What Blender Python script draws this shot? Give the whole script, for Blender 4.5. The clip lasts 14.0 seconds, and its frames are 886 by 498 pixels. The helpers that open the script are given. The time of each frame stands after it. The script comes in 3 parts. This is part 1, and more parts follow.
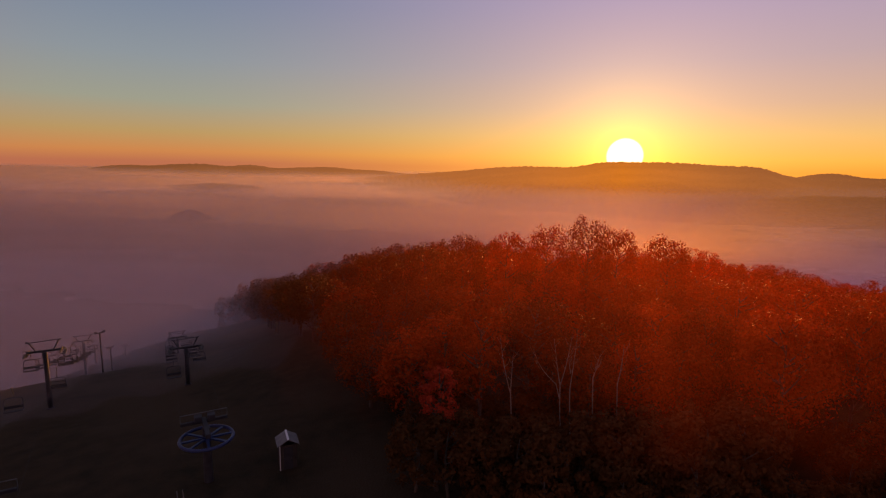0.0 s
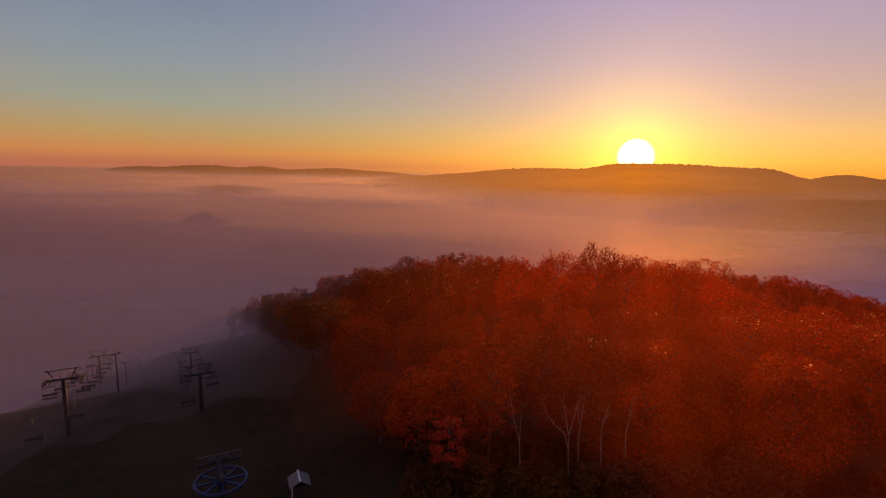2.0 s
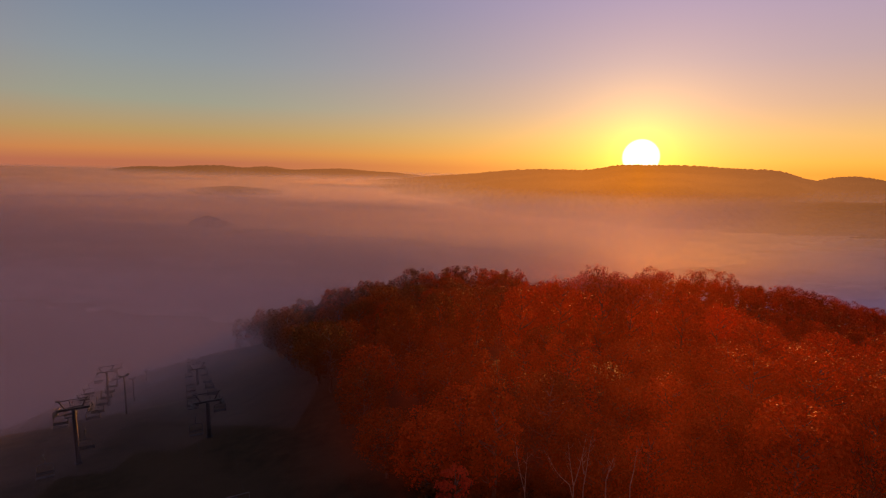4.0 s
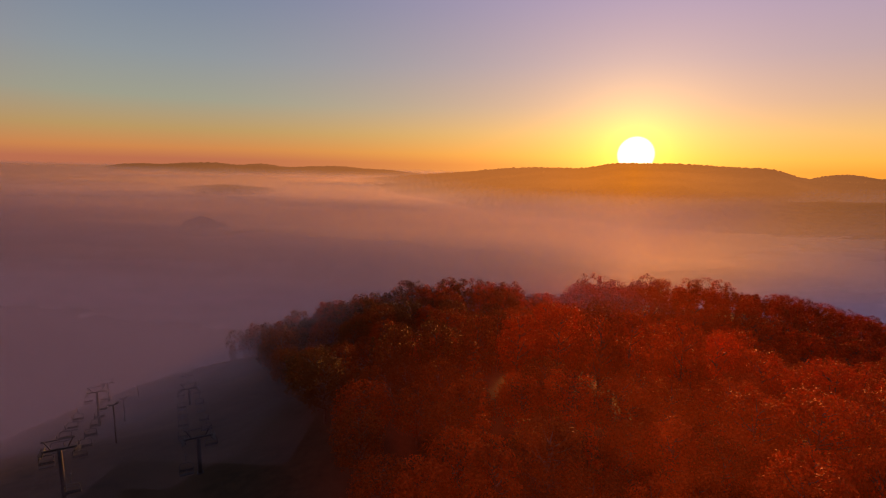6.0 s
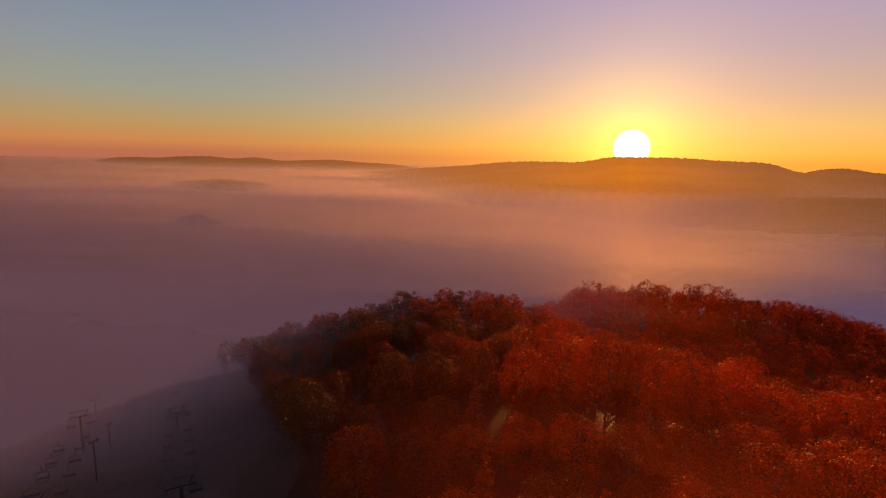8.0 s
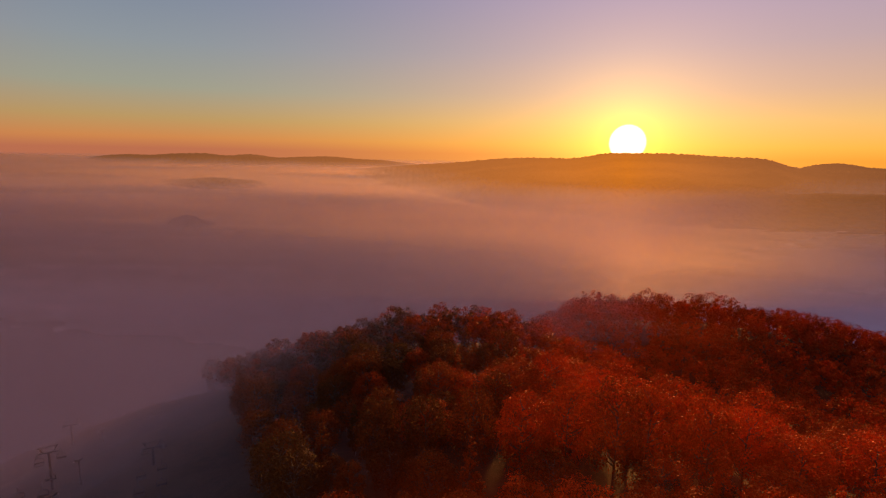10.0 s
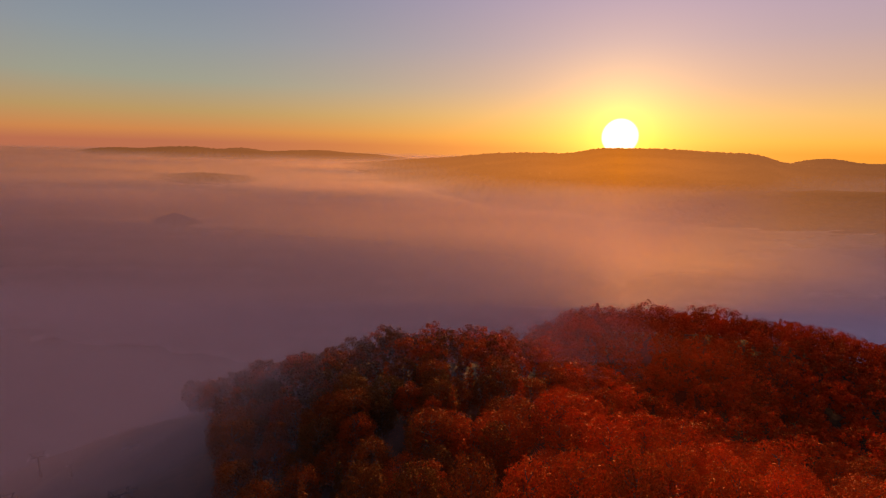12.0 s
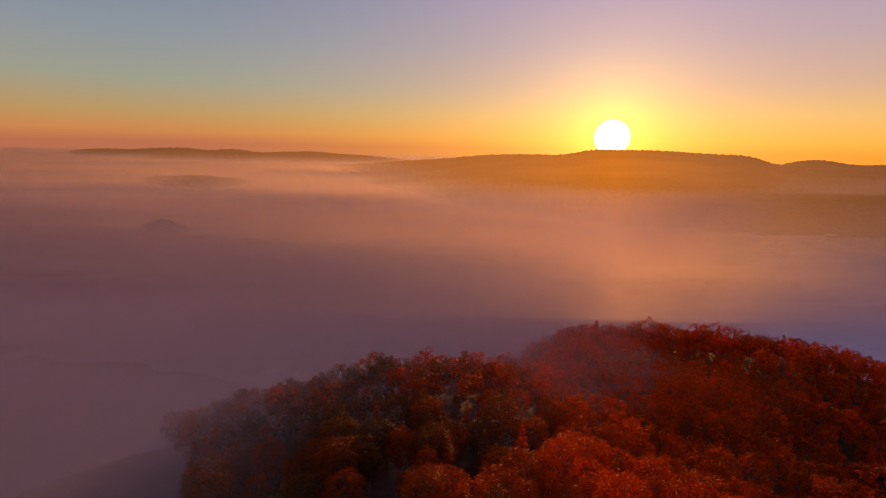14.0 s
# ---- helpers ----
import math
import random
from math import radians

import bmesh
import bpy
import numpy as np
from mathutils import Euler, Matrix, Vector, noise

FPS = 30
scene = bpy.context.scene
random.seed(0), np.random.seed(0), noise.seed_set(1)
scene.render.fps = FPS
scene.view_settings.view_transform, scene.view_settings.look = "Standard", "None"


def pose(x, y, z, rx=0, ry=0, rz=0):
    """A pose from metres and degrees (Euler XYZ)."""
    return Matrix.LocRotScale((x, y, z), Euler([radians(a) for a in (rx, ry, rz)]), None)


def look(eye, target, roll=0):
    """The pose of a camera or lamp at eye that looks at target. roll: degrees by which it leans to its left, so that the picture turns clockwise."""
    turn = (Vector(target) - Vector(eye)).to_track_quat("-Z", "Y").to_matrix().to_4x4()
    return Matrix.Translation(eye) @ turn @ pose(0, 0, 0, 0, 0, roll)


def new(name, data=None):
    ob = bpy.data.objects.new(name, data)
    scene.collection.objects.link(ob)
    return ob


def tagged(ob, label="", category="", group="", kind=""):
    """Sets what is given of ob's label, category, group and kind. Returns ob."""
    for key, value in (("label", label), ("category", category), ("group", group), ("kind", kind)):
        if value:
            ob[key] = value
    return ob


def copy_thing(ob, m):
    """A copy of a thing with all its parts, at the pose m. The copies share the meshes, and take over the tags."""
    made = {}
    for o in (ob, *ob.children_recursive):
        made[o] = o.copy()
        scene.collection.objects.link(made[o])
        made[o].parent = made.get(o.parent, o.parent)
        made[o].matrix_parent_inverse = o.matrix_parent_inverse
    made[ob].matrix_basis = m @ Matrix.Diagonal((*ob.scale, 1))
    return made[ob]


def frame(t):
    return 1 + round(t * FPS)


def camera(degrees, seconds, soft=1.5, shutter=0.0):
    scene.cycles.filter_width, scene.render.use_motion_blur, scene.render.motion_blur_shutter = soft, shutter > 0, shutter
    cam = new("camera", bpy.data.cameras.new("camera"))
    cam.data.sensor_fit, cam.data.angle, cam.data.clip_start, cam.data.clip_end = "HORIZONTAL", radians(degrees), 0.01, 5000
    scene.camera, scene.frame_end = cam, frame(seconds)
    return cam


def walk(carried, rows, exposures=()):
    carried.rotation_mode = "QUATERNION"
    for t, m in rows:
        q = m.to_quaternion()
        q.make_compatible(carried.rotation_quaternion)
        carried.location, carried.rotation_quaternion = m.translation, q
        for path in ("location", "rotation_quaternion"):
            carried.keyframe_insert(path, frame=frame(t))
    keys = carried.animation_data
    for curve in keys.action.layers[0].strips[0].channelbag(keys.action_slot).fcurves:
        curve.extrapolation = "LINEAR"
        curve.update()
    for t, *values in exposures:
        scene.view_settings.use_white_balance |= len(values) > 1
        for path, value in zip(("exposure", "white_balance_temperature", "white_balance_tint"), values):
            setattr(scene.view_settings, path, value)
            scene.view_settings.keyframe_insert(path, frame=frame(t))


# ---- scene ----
cam = camera(80.8, 14.0, 1.2)
PATH = [
    (0, (0.142, 0.251, 20.176), (0.136, 2.226, 19.864), 1.1),
    (0.5, (0.119, 0.308, 21.049), (0.103, 2.284, 20.738), 1.1),
    (1, (0.062, 0.261, 21.971), (0.039, 2.237, 21.662), 1.1),
    (1.5, (0.092, 0.325, 22.909), (0.058, 2.301, 22.599), 1.2),
    (2, (0.03, 0.287, 23.872), (-0.013, 2.262, 23.562), 1.1),
    (2.5, (0.026, 0.258, 24.832), (-0.027, 2.233, 24.522), 1.1),
    (3, (-0.014, 0.24, 25.816), (-0.077, 2.215, 25.506), 1.2),
    (5.5, (-0.559, 1.726, 30.856), (-0.605, 3.701, 30.54), 1.3),
    (6, (-0.568, 2.568, 31.957), (-0.609, 4.542, 31.636), 1.3),
    (6.5, (-0.738, 3.633, 33.04), (-0.773, 5.605, 32.713), 1.2),
    (7, (-0.837, 4.884, 34.166), (-0.869, 6.856, 33.832), 1.3),
    (7.5, (-0.94, 6.128, 35.193), (-0.97, 8.098, 34.854), 1.3),
    (8, (-1.122, 7.643, 36.286), (-1.147, 9.613, 35.94), 1.3),
    (10.5, (-0.621, 17.476, 41.261), (-0.627, 19.442, 40.894), 1.1),
    (11, (-0.857, 19.665, 42.531), (-0.855, 21.63, 42.157), 1.1),
    (11.5, (-0.873, 22.003, 43.81), (-0.864, 23.967, 43.431), 1.0),
    (12, (-1.032, 24.542, 44.934), (-1.015, 26.504, 44.549), 1.3),
    (12.5, (-1.124, 26.926, 45.97), (-1.098, 28.888, 45.582), 1.4),
    (13, (-1.249, 29.076, 47.088), (-1.216, 31.038, 46.7), 1.4),
    (13.5, (-1.16, 31.086, 47.934), (-1.121, 33.049, 47.553), 1.2),
    (14, (-1.341, 33.008, 49.236), (-1.298, 34.971, 48.854), 1.3),
]
walk(cam, [(t, look(eye, aim, roll)) for t, eye, aim, roll in PATH])

# ---- light ----
SUN_AZ, SUN_EL = math.atan2(0.3366, 1.0), radians(1.42)
TO_SUN = Vector((math.sin(SUN_AZ) * math.cos(SUN_EL), math.cos(SUN_AZ) * math.cos(SUN_EL), math.sin(SUN_EL)))
sun = new("sun", bpy.data.lights.new("sun", "SUN"))
LIGHT_EL = radians(2.2)
TO_LIGHT = Vector((math.sin(SUN_AZ) * math.cos(LIGHT_EL), math.cos(SUN_AZ) * math.cos(LIGHT_EL), math.sin(LIGHT_EL)))
sun.data.energy, sun.data.angle, sun.data.color = 2.6, radians(2.4), (1.0, 0.36, 0.07)
sun.matrix_world = Matrix.Translation((0, 0, 300)) @ TO_LIGHT.to_track_quat("Z", "Y").to_matrix().to_4x4()


def lin(r, g, b):
    """Linear colour from eight-bit display values."""
    return tuple((v / 255 / 12.92) if v / 255 <= 0.04045 else ((v / 255 + 0.055) / 1.055) ** 2.4 for v in (r, g, b)) + (1.0,)


class Nodes:
    """A short way to write node trees."""

    def __init__(self, tree):
        self.t = tree
        tree.nodes.clear()

    def add(self, kind, inputs=None, operation="", use_clamp=False, interpolation_type="", data_type="", blend_type=""):
        n = self.t.nodes.new(kind)
        if operation:
            n.operation = operation
        if use_clamp:
            n.use_clamp = True
        if interpolation_type:
            n.interpolation_type = interpolation_type
        if data_type:
            n.data_type, n.blend_type = data_type, blend_type
        for k, v in (inputs or {}).items():
            if isinstance(v, bpy.types.NodeSocket):
                self.t.links.new(v, n.inputs[k])
            else:
                n.inputs[k].default_value = v
        return n

    def math(self, op, a, b=0.0, c=0.0, clamp=False):
        return self.add("ShaderNodeMath", {0: a, 1: b, 2: c}, operation=op, use_clamp=clamp).outputs[0]

    def ramp(self, fac, stops, mode="LINEAR"):
        n = self.add("ShaderNodeValToRGB", {0: fac})
        n.color_ramp.interpolation = mode
        while len(n.color_ramp.elements) < len(stops):
            n.color_ramp.elements.new(0.5)
        for e, (p, c) in zip(n.color_ramp.elements, stops):
            e.position, e.color = p, c
        return n.outputs[0]

    def mix(self, fac, a, b, blend="MIX"):
        n = self.add("ShaderNodeMix", data_type="RGBA", blend_type=blend)
        for k, v in ((0, fac), (6, a), (7, b)):
            if isinstance(v, bpy.types.NodeSocket):
                self.t.links.new(v, n.inputs[k])
            else:
                n.inputs[k].default_value = v
        return n.outputs[2]

    def smooth(self, v, lo, hi, out_lo=0.0, out_hi=1.0):
        return self.add("ShaderNodeMapRange", {0: v, 1: lo, 2: hi, 3: out_lo, 4: out_hi}, interpolation_type="SMOOTHSTEP").outputs[0]

    def noise(self, vector, scale, detail=3.0, rough=0.55, size=(1, 1, 1)):
        m = self.add("ShaderNodeMapping", {0: vector, 3: size})
        return self.add("ShaderNodeTexNoise", {"Vector": m.outputs[0], "Scale": scale, "Detail": detail, "Roughness": rough}).outputs[0]


def make_world():
    world = bpy.data.worlds.new("dawn_sky")
    scene.world = world
    world.use_nodes = True
    n = Nodes(world.node_tree)
    way = n.add("ShaderNodeTexCoord").outputs["Generated"]
    sep = n.add("ShaderNodeSeparateXYZ", {0: way})
    height = n.math("MAXIMUM", sep.outputs[2], 0.0)
    cool = n.ramp(height, [(0.0, lin(184, 108, 78)), (0.018, lin(202, 130, 76)), (0.05, lin(180, 146, 96)), (0.10, lin(152, 152, 136)),
                           (0.17, lin(136, 144, 152)), (0.27, lin(116, 128, 152)), (0.5, lin(104, 112, 146)), (1.0, lin(98, 92, 116))])
    warm = n.ramp(height, [(0.0, lin(240, 152, 44)), (0.02, lin(242, 172, 66)), (0.06, lin(230, 178, 106)), (0.11, lin(204, 164, 140)),
                           (0.18, lin(180, 154, 162)), (0.28, lin(164, 144, 176)), (0.5, lin(112, 112, 146)), (1.0, lin(98, 92, 116))])
    rosy = n.ramp(height, [(0.0, lin(164, 102, 96)), (0.08, lin(172, 108, 100)), (0.24, lin(150, 104, 108)), (0.45, lin(116, 104, 128)), (1.0, lin(98, 92, 116))])
    dot = n.add("ShaderNodeVectorMath", {0: way, 1: tuple(TO_SUN)}, operation="DOT_PRODUCT").outputs["Value"]
    away = n.math("ARCCOSINE", n.math("MINIMUM", dot, 1.0))
    sky = n.mix(n.smooth(sep.outputs[0], -0.50, 0.42), cool, warm)
    sky = n.mix(n.smooth(away, 0.9, 1.7), sky, rosy)

    def glow(reach, power):
        return n.math("MULTIPLY", n.math("EXPONENT", n.math("MULTIPLY", away, -1.0 / reach)), power)

    for reach, power, tint in ((0.058, 1.3, (1.0, 0.60, 0.03, 1)), (0.21, 0.22, (1.0, 0.64, 0.46, 1))):
        sky = n.mix(glow(reach, power), sky, tint, "ADD")
    disc = n.smooth(away, 0.020, 0.033, 9.0, 0.0)
    sky = n.mix(disc, sky, (1.0, 0.95, 0.85, 1), "ADD")
    air = n.add("ShaderNodeTexSky")
    air.sky_type, air.sun_disc, air.sun_elevation, air.sun_rotation, air.altitude = "NISHITA", False, SUN_EL, SUN_AZ, 300.0
    back = n.add("ShaderNodeBackground", {0: sky, 1: 0.25})
    thin = n.add("ShaderNodeBackground", {0: air.outputs[0], 1: 0.004})
    both = n.add("ShaderNodeAddShader", {0: back.outputs[0], 1: thin.outputs[0]})
    n.add("ShaderNodeOutputWorld", {0: both.outputs[0]})


make_world()
scene.view_settings.exposure = 2.0
scene.cycles.transparent_max_bounces = 32

# ---- materials ----


def material(name):
    m = bpy.data.materials.new(name)
    m.use_nodes = True
    return m, Nodes(m.node_tree)


def place(n):
    return n.add("ShaderNodeNewGeometry").outputs["Position"]


def solid(name, dark, light, rough=0.6, metal=0.0, scale=3.0, bump=0.3):
    """A worn surface: two colours in patches and grain, with relief."""
    m, n = material(name)
    at = n.add("ShaderNodeTexCoord").outputs["Object"]
    patches, grain = n.noise(at, scale, 4), n.noise(at, scale * 14, 3)
    mixed = n.math("ADD", n.math("MULTIPLY", patches, 0.7), n.math("MULTIPLY", grain, 0.3))
    tone = n.ramp(mixed, [(0.32, (*dark, 1)), (0.68, (*light, 1))])
    bumped = n.add("ShaderNodeBump", {"Strength": bump, "Distance": 0.02, "Height": grain})
    p = n.add("ShaderNodeBsdfPrincipled", {"Base Color": tone, "Roughness": rough, "Metallic": metal, "Normal": bumped.outputs[0]})
    n.add("ShaderNodeOutputMaterial", {0: p.outputs[0]})
    return m


LEAF_TONES = [(0.0, (0.060, 0.032, 0.008, 1)), (0.22, (0.125, 0.036, 0.006, 1)), (0.42, (0.25, 0.042, 0.005, 1)),
              (0.62, (0.37, 0.047, 0.005, 1)), (0.82, (0.44, 0.052, 0.006, 1)), (1.0, (0.49, 0.050, 0.006, 1))]


def leaves(name, stops, by_place=False, through_part=0.34):
    """Thin leaves that also let light through; each tree has its own tone."""
    m, n = material(name)
    info = n.add("ShaderNodeObjectInfo")
    own = n.smooth(n.noise(place(n), 0.11, 1.0), 0.3, 0.7) if by_place else info.outputs["Random"]
    side = n.add("ShaderNodeSeparateXYZ", {0: place(n) if by_place else info.outputs["Location"]}).outputs[0]
    own = n.math("ADD", n.math("ADD", n.math("MULTIPLY", own, 0.44), 0.08), n.smooth(side, -30.0, 40.0, -0.18, 0.22))  # olive by the slope, scarlet beyond, where the tone also imitates sunward glare
    each = n.add("ShaderNodeNewGeometry").outputs["Random Per Island"]
    pick = n.math("ADD", own, n.math("MULTIPLY", n.math("SUBTRACT", each, 0.5), 0.15), clamp=True)
    tone = n.ramp(pick, stops)
    tone = n.mix(1.0, tone, n.ramp(each, [(0.0, (0.88, 0.88, 0.88, 1)), (1.0, (1.12, 1.1, 1.1, 1))]), "MULTIPLY")
    front = n.add("ShaderNodeBsdfPrincipled", {"Base Color": n.mix(1.0, tone, (1.5, 1.38, 1.38, 1), "MULTIPLY"), "Roughness": 0.7, "Specular IOR Level": 0.05})
    rear = n.add("ShaderNodeBsdfTranslucent", {0: n.mix(1.0, tone, (0.5, 0.45, 0.45, 1), "MULTIPLY")})
    both = n.add("ShaderNodeMixShader", {0: through_part, 1: front.outputs[0], 2: rear.outputs[0]})
    n.add("ShaderNodeOutputMaterial", {0: both.outputs[0]})
    return m


def imitated_scatter(n, tint, every_way, onward):
    """Imitates light scattered by droplets: diffuse for the whole sky, diffuse turned to the sun for every way alike,
    and rough gloss for onwards along its rays.
    """
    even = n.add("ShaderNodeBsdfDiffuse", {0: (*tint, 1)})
    # normal fixed on the sun, so flat sheets brighten as if they faced it
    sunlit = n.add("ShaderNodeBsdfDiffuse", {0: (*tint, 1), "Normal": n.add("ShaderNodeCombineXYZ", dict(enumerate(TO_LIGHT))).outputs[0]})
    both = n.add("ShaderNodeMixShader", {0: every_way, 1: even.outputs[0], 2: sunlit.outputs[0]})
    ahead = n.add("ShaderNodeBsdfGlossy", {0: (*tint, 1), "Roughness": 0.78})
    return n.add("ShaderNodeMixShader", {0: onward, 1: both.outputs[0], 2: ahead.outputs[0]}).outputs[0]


def mist(name, density, bank=0.0, every_way=0.010, onward=0.06, thin=0.12, tint=(0.78, 0.68, 0.77), near=82.0, far=150.0):
    """Fog of a cloud layer, thicker in drifting bands. bank: density against the open slope."""
    m, n = material(name)
    at = place(n)
    sep = n.add("ShaderNodeSeparateXYZ", {0: at})
    x, y = sep.outputs[0], sep.outputs[1]
    drift = n.noise(at, 0.0045, 4, 0.6, (0.5, 1.3, 1.0))
    curl = n.noise(at, 0.03, 4, 0.6)
    wisp = n.math("ADD", n.math("MULTIPLY", drift, 0.86), n.math("MULTIPLY", curl, 0.14))
    thick = n.smooth(wisp, 0.30, 0.68, 0.45, 1.25)
    reach = n.add("ShaderNodeVectorMath", {0: at, 1: (-140.0, 80.0, -50.0)}, operation="DISTANCE").outputs["Value"]
    alpha = n.math("MULTIPLY", n.math("MULTIPLY", thick, density), n.smooth(reach, 120.0, 480.0, thin, 1.0))
    if bank:
        u = n.math("SUBTRACT", n.math("MULTIPLY", y, 0.6), n.math("MULTIPLY", x, 0.8))
        u = n.math("ADD", u, n.math("MULTIPLY", n.math("SUBTRACT", curl, 0.5), 30.0))
        alpha = n.math("ADD", alpha, n.math("MULTIPLY", n.smooth(u, near, far), n.math("MULTIPLY", thick, bank)))
    alpha = n.math("MULTIPLY", n.smooth(alpha, -0.25, 1.45, -0.02, 0.97), n.smooth(y, 600.0, 1000.0, 1.0, 0.0), clamp=True)
    clear = n.add("ShaderNodeBsdfTransparent")
    out = n.add("ShaderNodeMixShader", {0: alpha, 1: clear.outputs[0], 2: imitated_scatter(n, tint, every_way, onward)})
    n.add("ShaderNodeOutputMaterial", {0: out.outputs[0]})
    return m


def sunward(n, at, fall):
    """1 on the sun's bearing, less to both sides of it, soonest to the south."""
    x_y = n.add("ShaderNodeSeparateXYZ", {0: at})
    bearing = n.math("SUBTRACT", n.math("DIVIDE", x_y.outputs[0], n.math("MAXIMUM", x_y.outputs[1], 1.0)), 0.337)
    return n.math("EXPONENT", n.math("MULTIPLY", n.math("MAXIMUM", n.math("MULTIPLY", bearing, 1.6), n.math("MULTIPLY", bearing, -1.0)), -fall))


def far_fog_glow_material(density):
    """The far end of the fog, a backdrop; the glow of the low sun behind it is put in as emission."""
    m, n = material("distant_fog_glow_backdrop")
    at = place(n)
    y = n.add("ShaderNodeSeparateXYZ", {0: at}).outputs[1]
    drift = n.noise(at, 0.0022, 5, 0.6, (0.45, 1.4, 1.0))
    banks = n.math("ADD", y, n.math("MULTIPLY", n.math("SUBTRACT", drift, 0.5), 700.0))
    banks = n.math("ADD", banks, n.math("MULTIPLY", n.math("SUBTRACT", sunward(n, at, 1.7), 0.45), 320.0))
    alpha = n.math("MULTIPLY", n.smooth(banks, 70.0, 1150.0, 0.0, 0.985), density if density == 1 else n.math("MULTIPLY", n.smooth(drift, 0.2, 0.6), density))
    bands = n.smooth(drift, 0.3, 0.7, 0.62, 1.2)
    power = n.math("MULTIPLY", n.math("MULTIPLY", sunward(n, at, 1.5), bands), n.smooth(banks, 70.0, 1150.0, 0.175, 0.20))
    # emission imitates sunlight coming through the far fog
    painted_sun_glow = n.add("ShaderNodeEmission", {0: (1.0, 0.37, 0.085, 1), 1: power})
    lit = n.add("ShaderNodeAddShader", {0: painted_sun_glow.outputs[0], 1: imitated_scatter(n, (0.60, 0.46, 0.42), 0.01, 0.02)})
    clear = n.add("ShaderNodeBsdfTransparent")
    out = n.add("ShaderNodeMixShader", {0: alpha, 1: clear.outputs[0], 2: lit.outputs[0]})
    n.add("ShaderNodeOutputMaterial", {0: out.outputs[0]})
    return m


def ground_material():
    m, n = material("meadow_ground")
    at = place(n)
    big, mid, fine = n.noise(at, 0.05, 4), n.noise(at, 0.6, 4), n.noise(at, 6.0, 3)
    tone = n.ramp(mid, [(0.3, (0.024, 0.019, 0.010, 1)), (0.7, (0.058, 0.036, 0.018, 1))])
    tone = n.mix(n.smooth(big, 0.42, 0.62), tone, (0.062, 0.040, 0.022, 1))
    tone = n.mix(n.math("MULTIPLY", fine, 0.5), tone, (0.02, 0.018, 0.010, 1))
    bumped = n.add("ShaderNodeBump", {"Strength": 0.8, "Distance": 0.2, "Height": fine})
    p = n.add("ShaderNodeBsdfPrincipled", {"Base Color": tone, "Roughness": 0.95, "Specular IOR Level": 0.1, "Normal": bumped.outputs[0]})
    n.add("ShaderNodeOutputMaterial", {0: p.outputs[0]})
    return m


def far_wood_glow_material(name, least):
    """Woods across the valley, with the haze of the distance painted over them as emission."""
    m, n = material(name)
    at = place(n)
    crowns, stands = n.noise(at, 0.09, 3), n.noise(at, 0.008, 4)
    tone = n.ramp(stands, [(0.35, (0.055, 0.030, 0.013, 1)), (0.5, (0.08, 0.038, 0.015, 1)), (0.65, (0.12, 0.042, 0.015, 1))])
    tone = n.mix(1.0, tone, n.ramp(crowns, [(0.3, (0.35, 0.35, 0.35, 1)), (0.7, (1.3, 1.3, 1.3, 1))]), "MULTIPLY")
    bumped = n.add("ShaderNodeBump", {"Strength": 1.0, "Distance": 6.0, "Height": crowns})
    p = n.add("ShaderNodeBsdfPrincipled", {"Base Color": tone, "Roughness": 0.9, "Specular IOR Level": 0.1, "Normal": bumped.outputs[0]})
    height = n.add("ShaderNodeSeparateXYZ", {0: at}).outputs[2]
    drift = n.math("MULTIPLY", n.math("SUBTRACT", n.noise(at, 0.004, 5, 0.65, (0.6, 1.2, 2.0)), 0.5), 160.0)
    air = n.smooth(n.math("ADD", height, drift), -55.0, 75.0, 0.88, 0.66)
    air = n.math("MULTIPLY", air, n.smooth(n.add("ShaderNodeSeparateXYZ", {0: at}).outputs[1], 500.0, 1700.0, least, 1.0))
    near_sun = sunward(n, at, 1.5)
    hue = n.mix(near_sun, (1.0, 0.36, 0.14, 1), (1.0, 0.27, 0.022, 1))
    # sunlit haze put in as emission, strongest on the sun's bearing
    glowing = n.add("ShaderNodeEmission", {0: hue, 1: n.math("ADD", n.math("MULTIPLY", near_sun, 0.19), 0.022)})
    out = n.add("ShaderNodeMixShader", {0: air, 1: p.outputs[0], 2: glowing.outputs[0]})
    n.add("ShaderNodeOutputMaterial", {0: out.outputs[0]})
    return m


GROUND, FAR_WOOD, KNOLL_WOOD = ground_material(), far_wood_glow_material("distant_woods_haze_glow", 0.76), far_wood_glow_material("knoll_woods_haze_glow", 0.34)
LEAF = leaves("autumn_leaves", LEAF_TONES)
LEAF_FAR = leaves("autumn_leaves_far", LEAF_TONES, by_place=True)
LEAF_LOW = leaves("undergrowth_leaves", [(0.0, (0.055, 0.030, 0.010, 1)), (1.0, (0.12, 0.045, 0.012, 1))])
LEAF_RED = leaves("scarlet_leaves", [(0.0, (0.30, 0.035, 0.015, 1)), (1.0, (0.42, 0.06, 0.02, 1))])
BARK = solid("bark", (0.035, 0.025, 0.018), (0.10, 0.075, 0.055), 0.9, 0, 2.0, 0.8)
BIRCH = solid("birch_bark", (0.10, 0.07, 0.055), (0.32, 0.25, 0.19), 0.7, 0, 2.5, 0.4)
STEEL = solid("galvanised_steel", (0.07, 0.07, 0.075), (0.16, 0.16, 0.17), 0.7, 0.4, 1.5, 0.2)
DARK = solid("dark_painted_steel", (0.015, 0.015, 0.018), (0.04, 0.04, 0.045), 0.85, 0.0, 2.0, 0.2)
BLUE = solid("blue_paint", (0.005, 0.014, 0.07), (0.010, 0.030, 0.13), 0.45, 0.0, 2.0, 0.2)
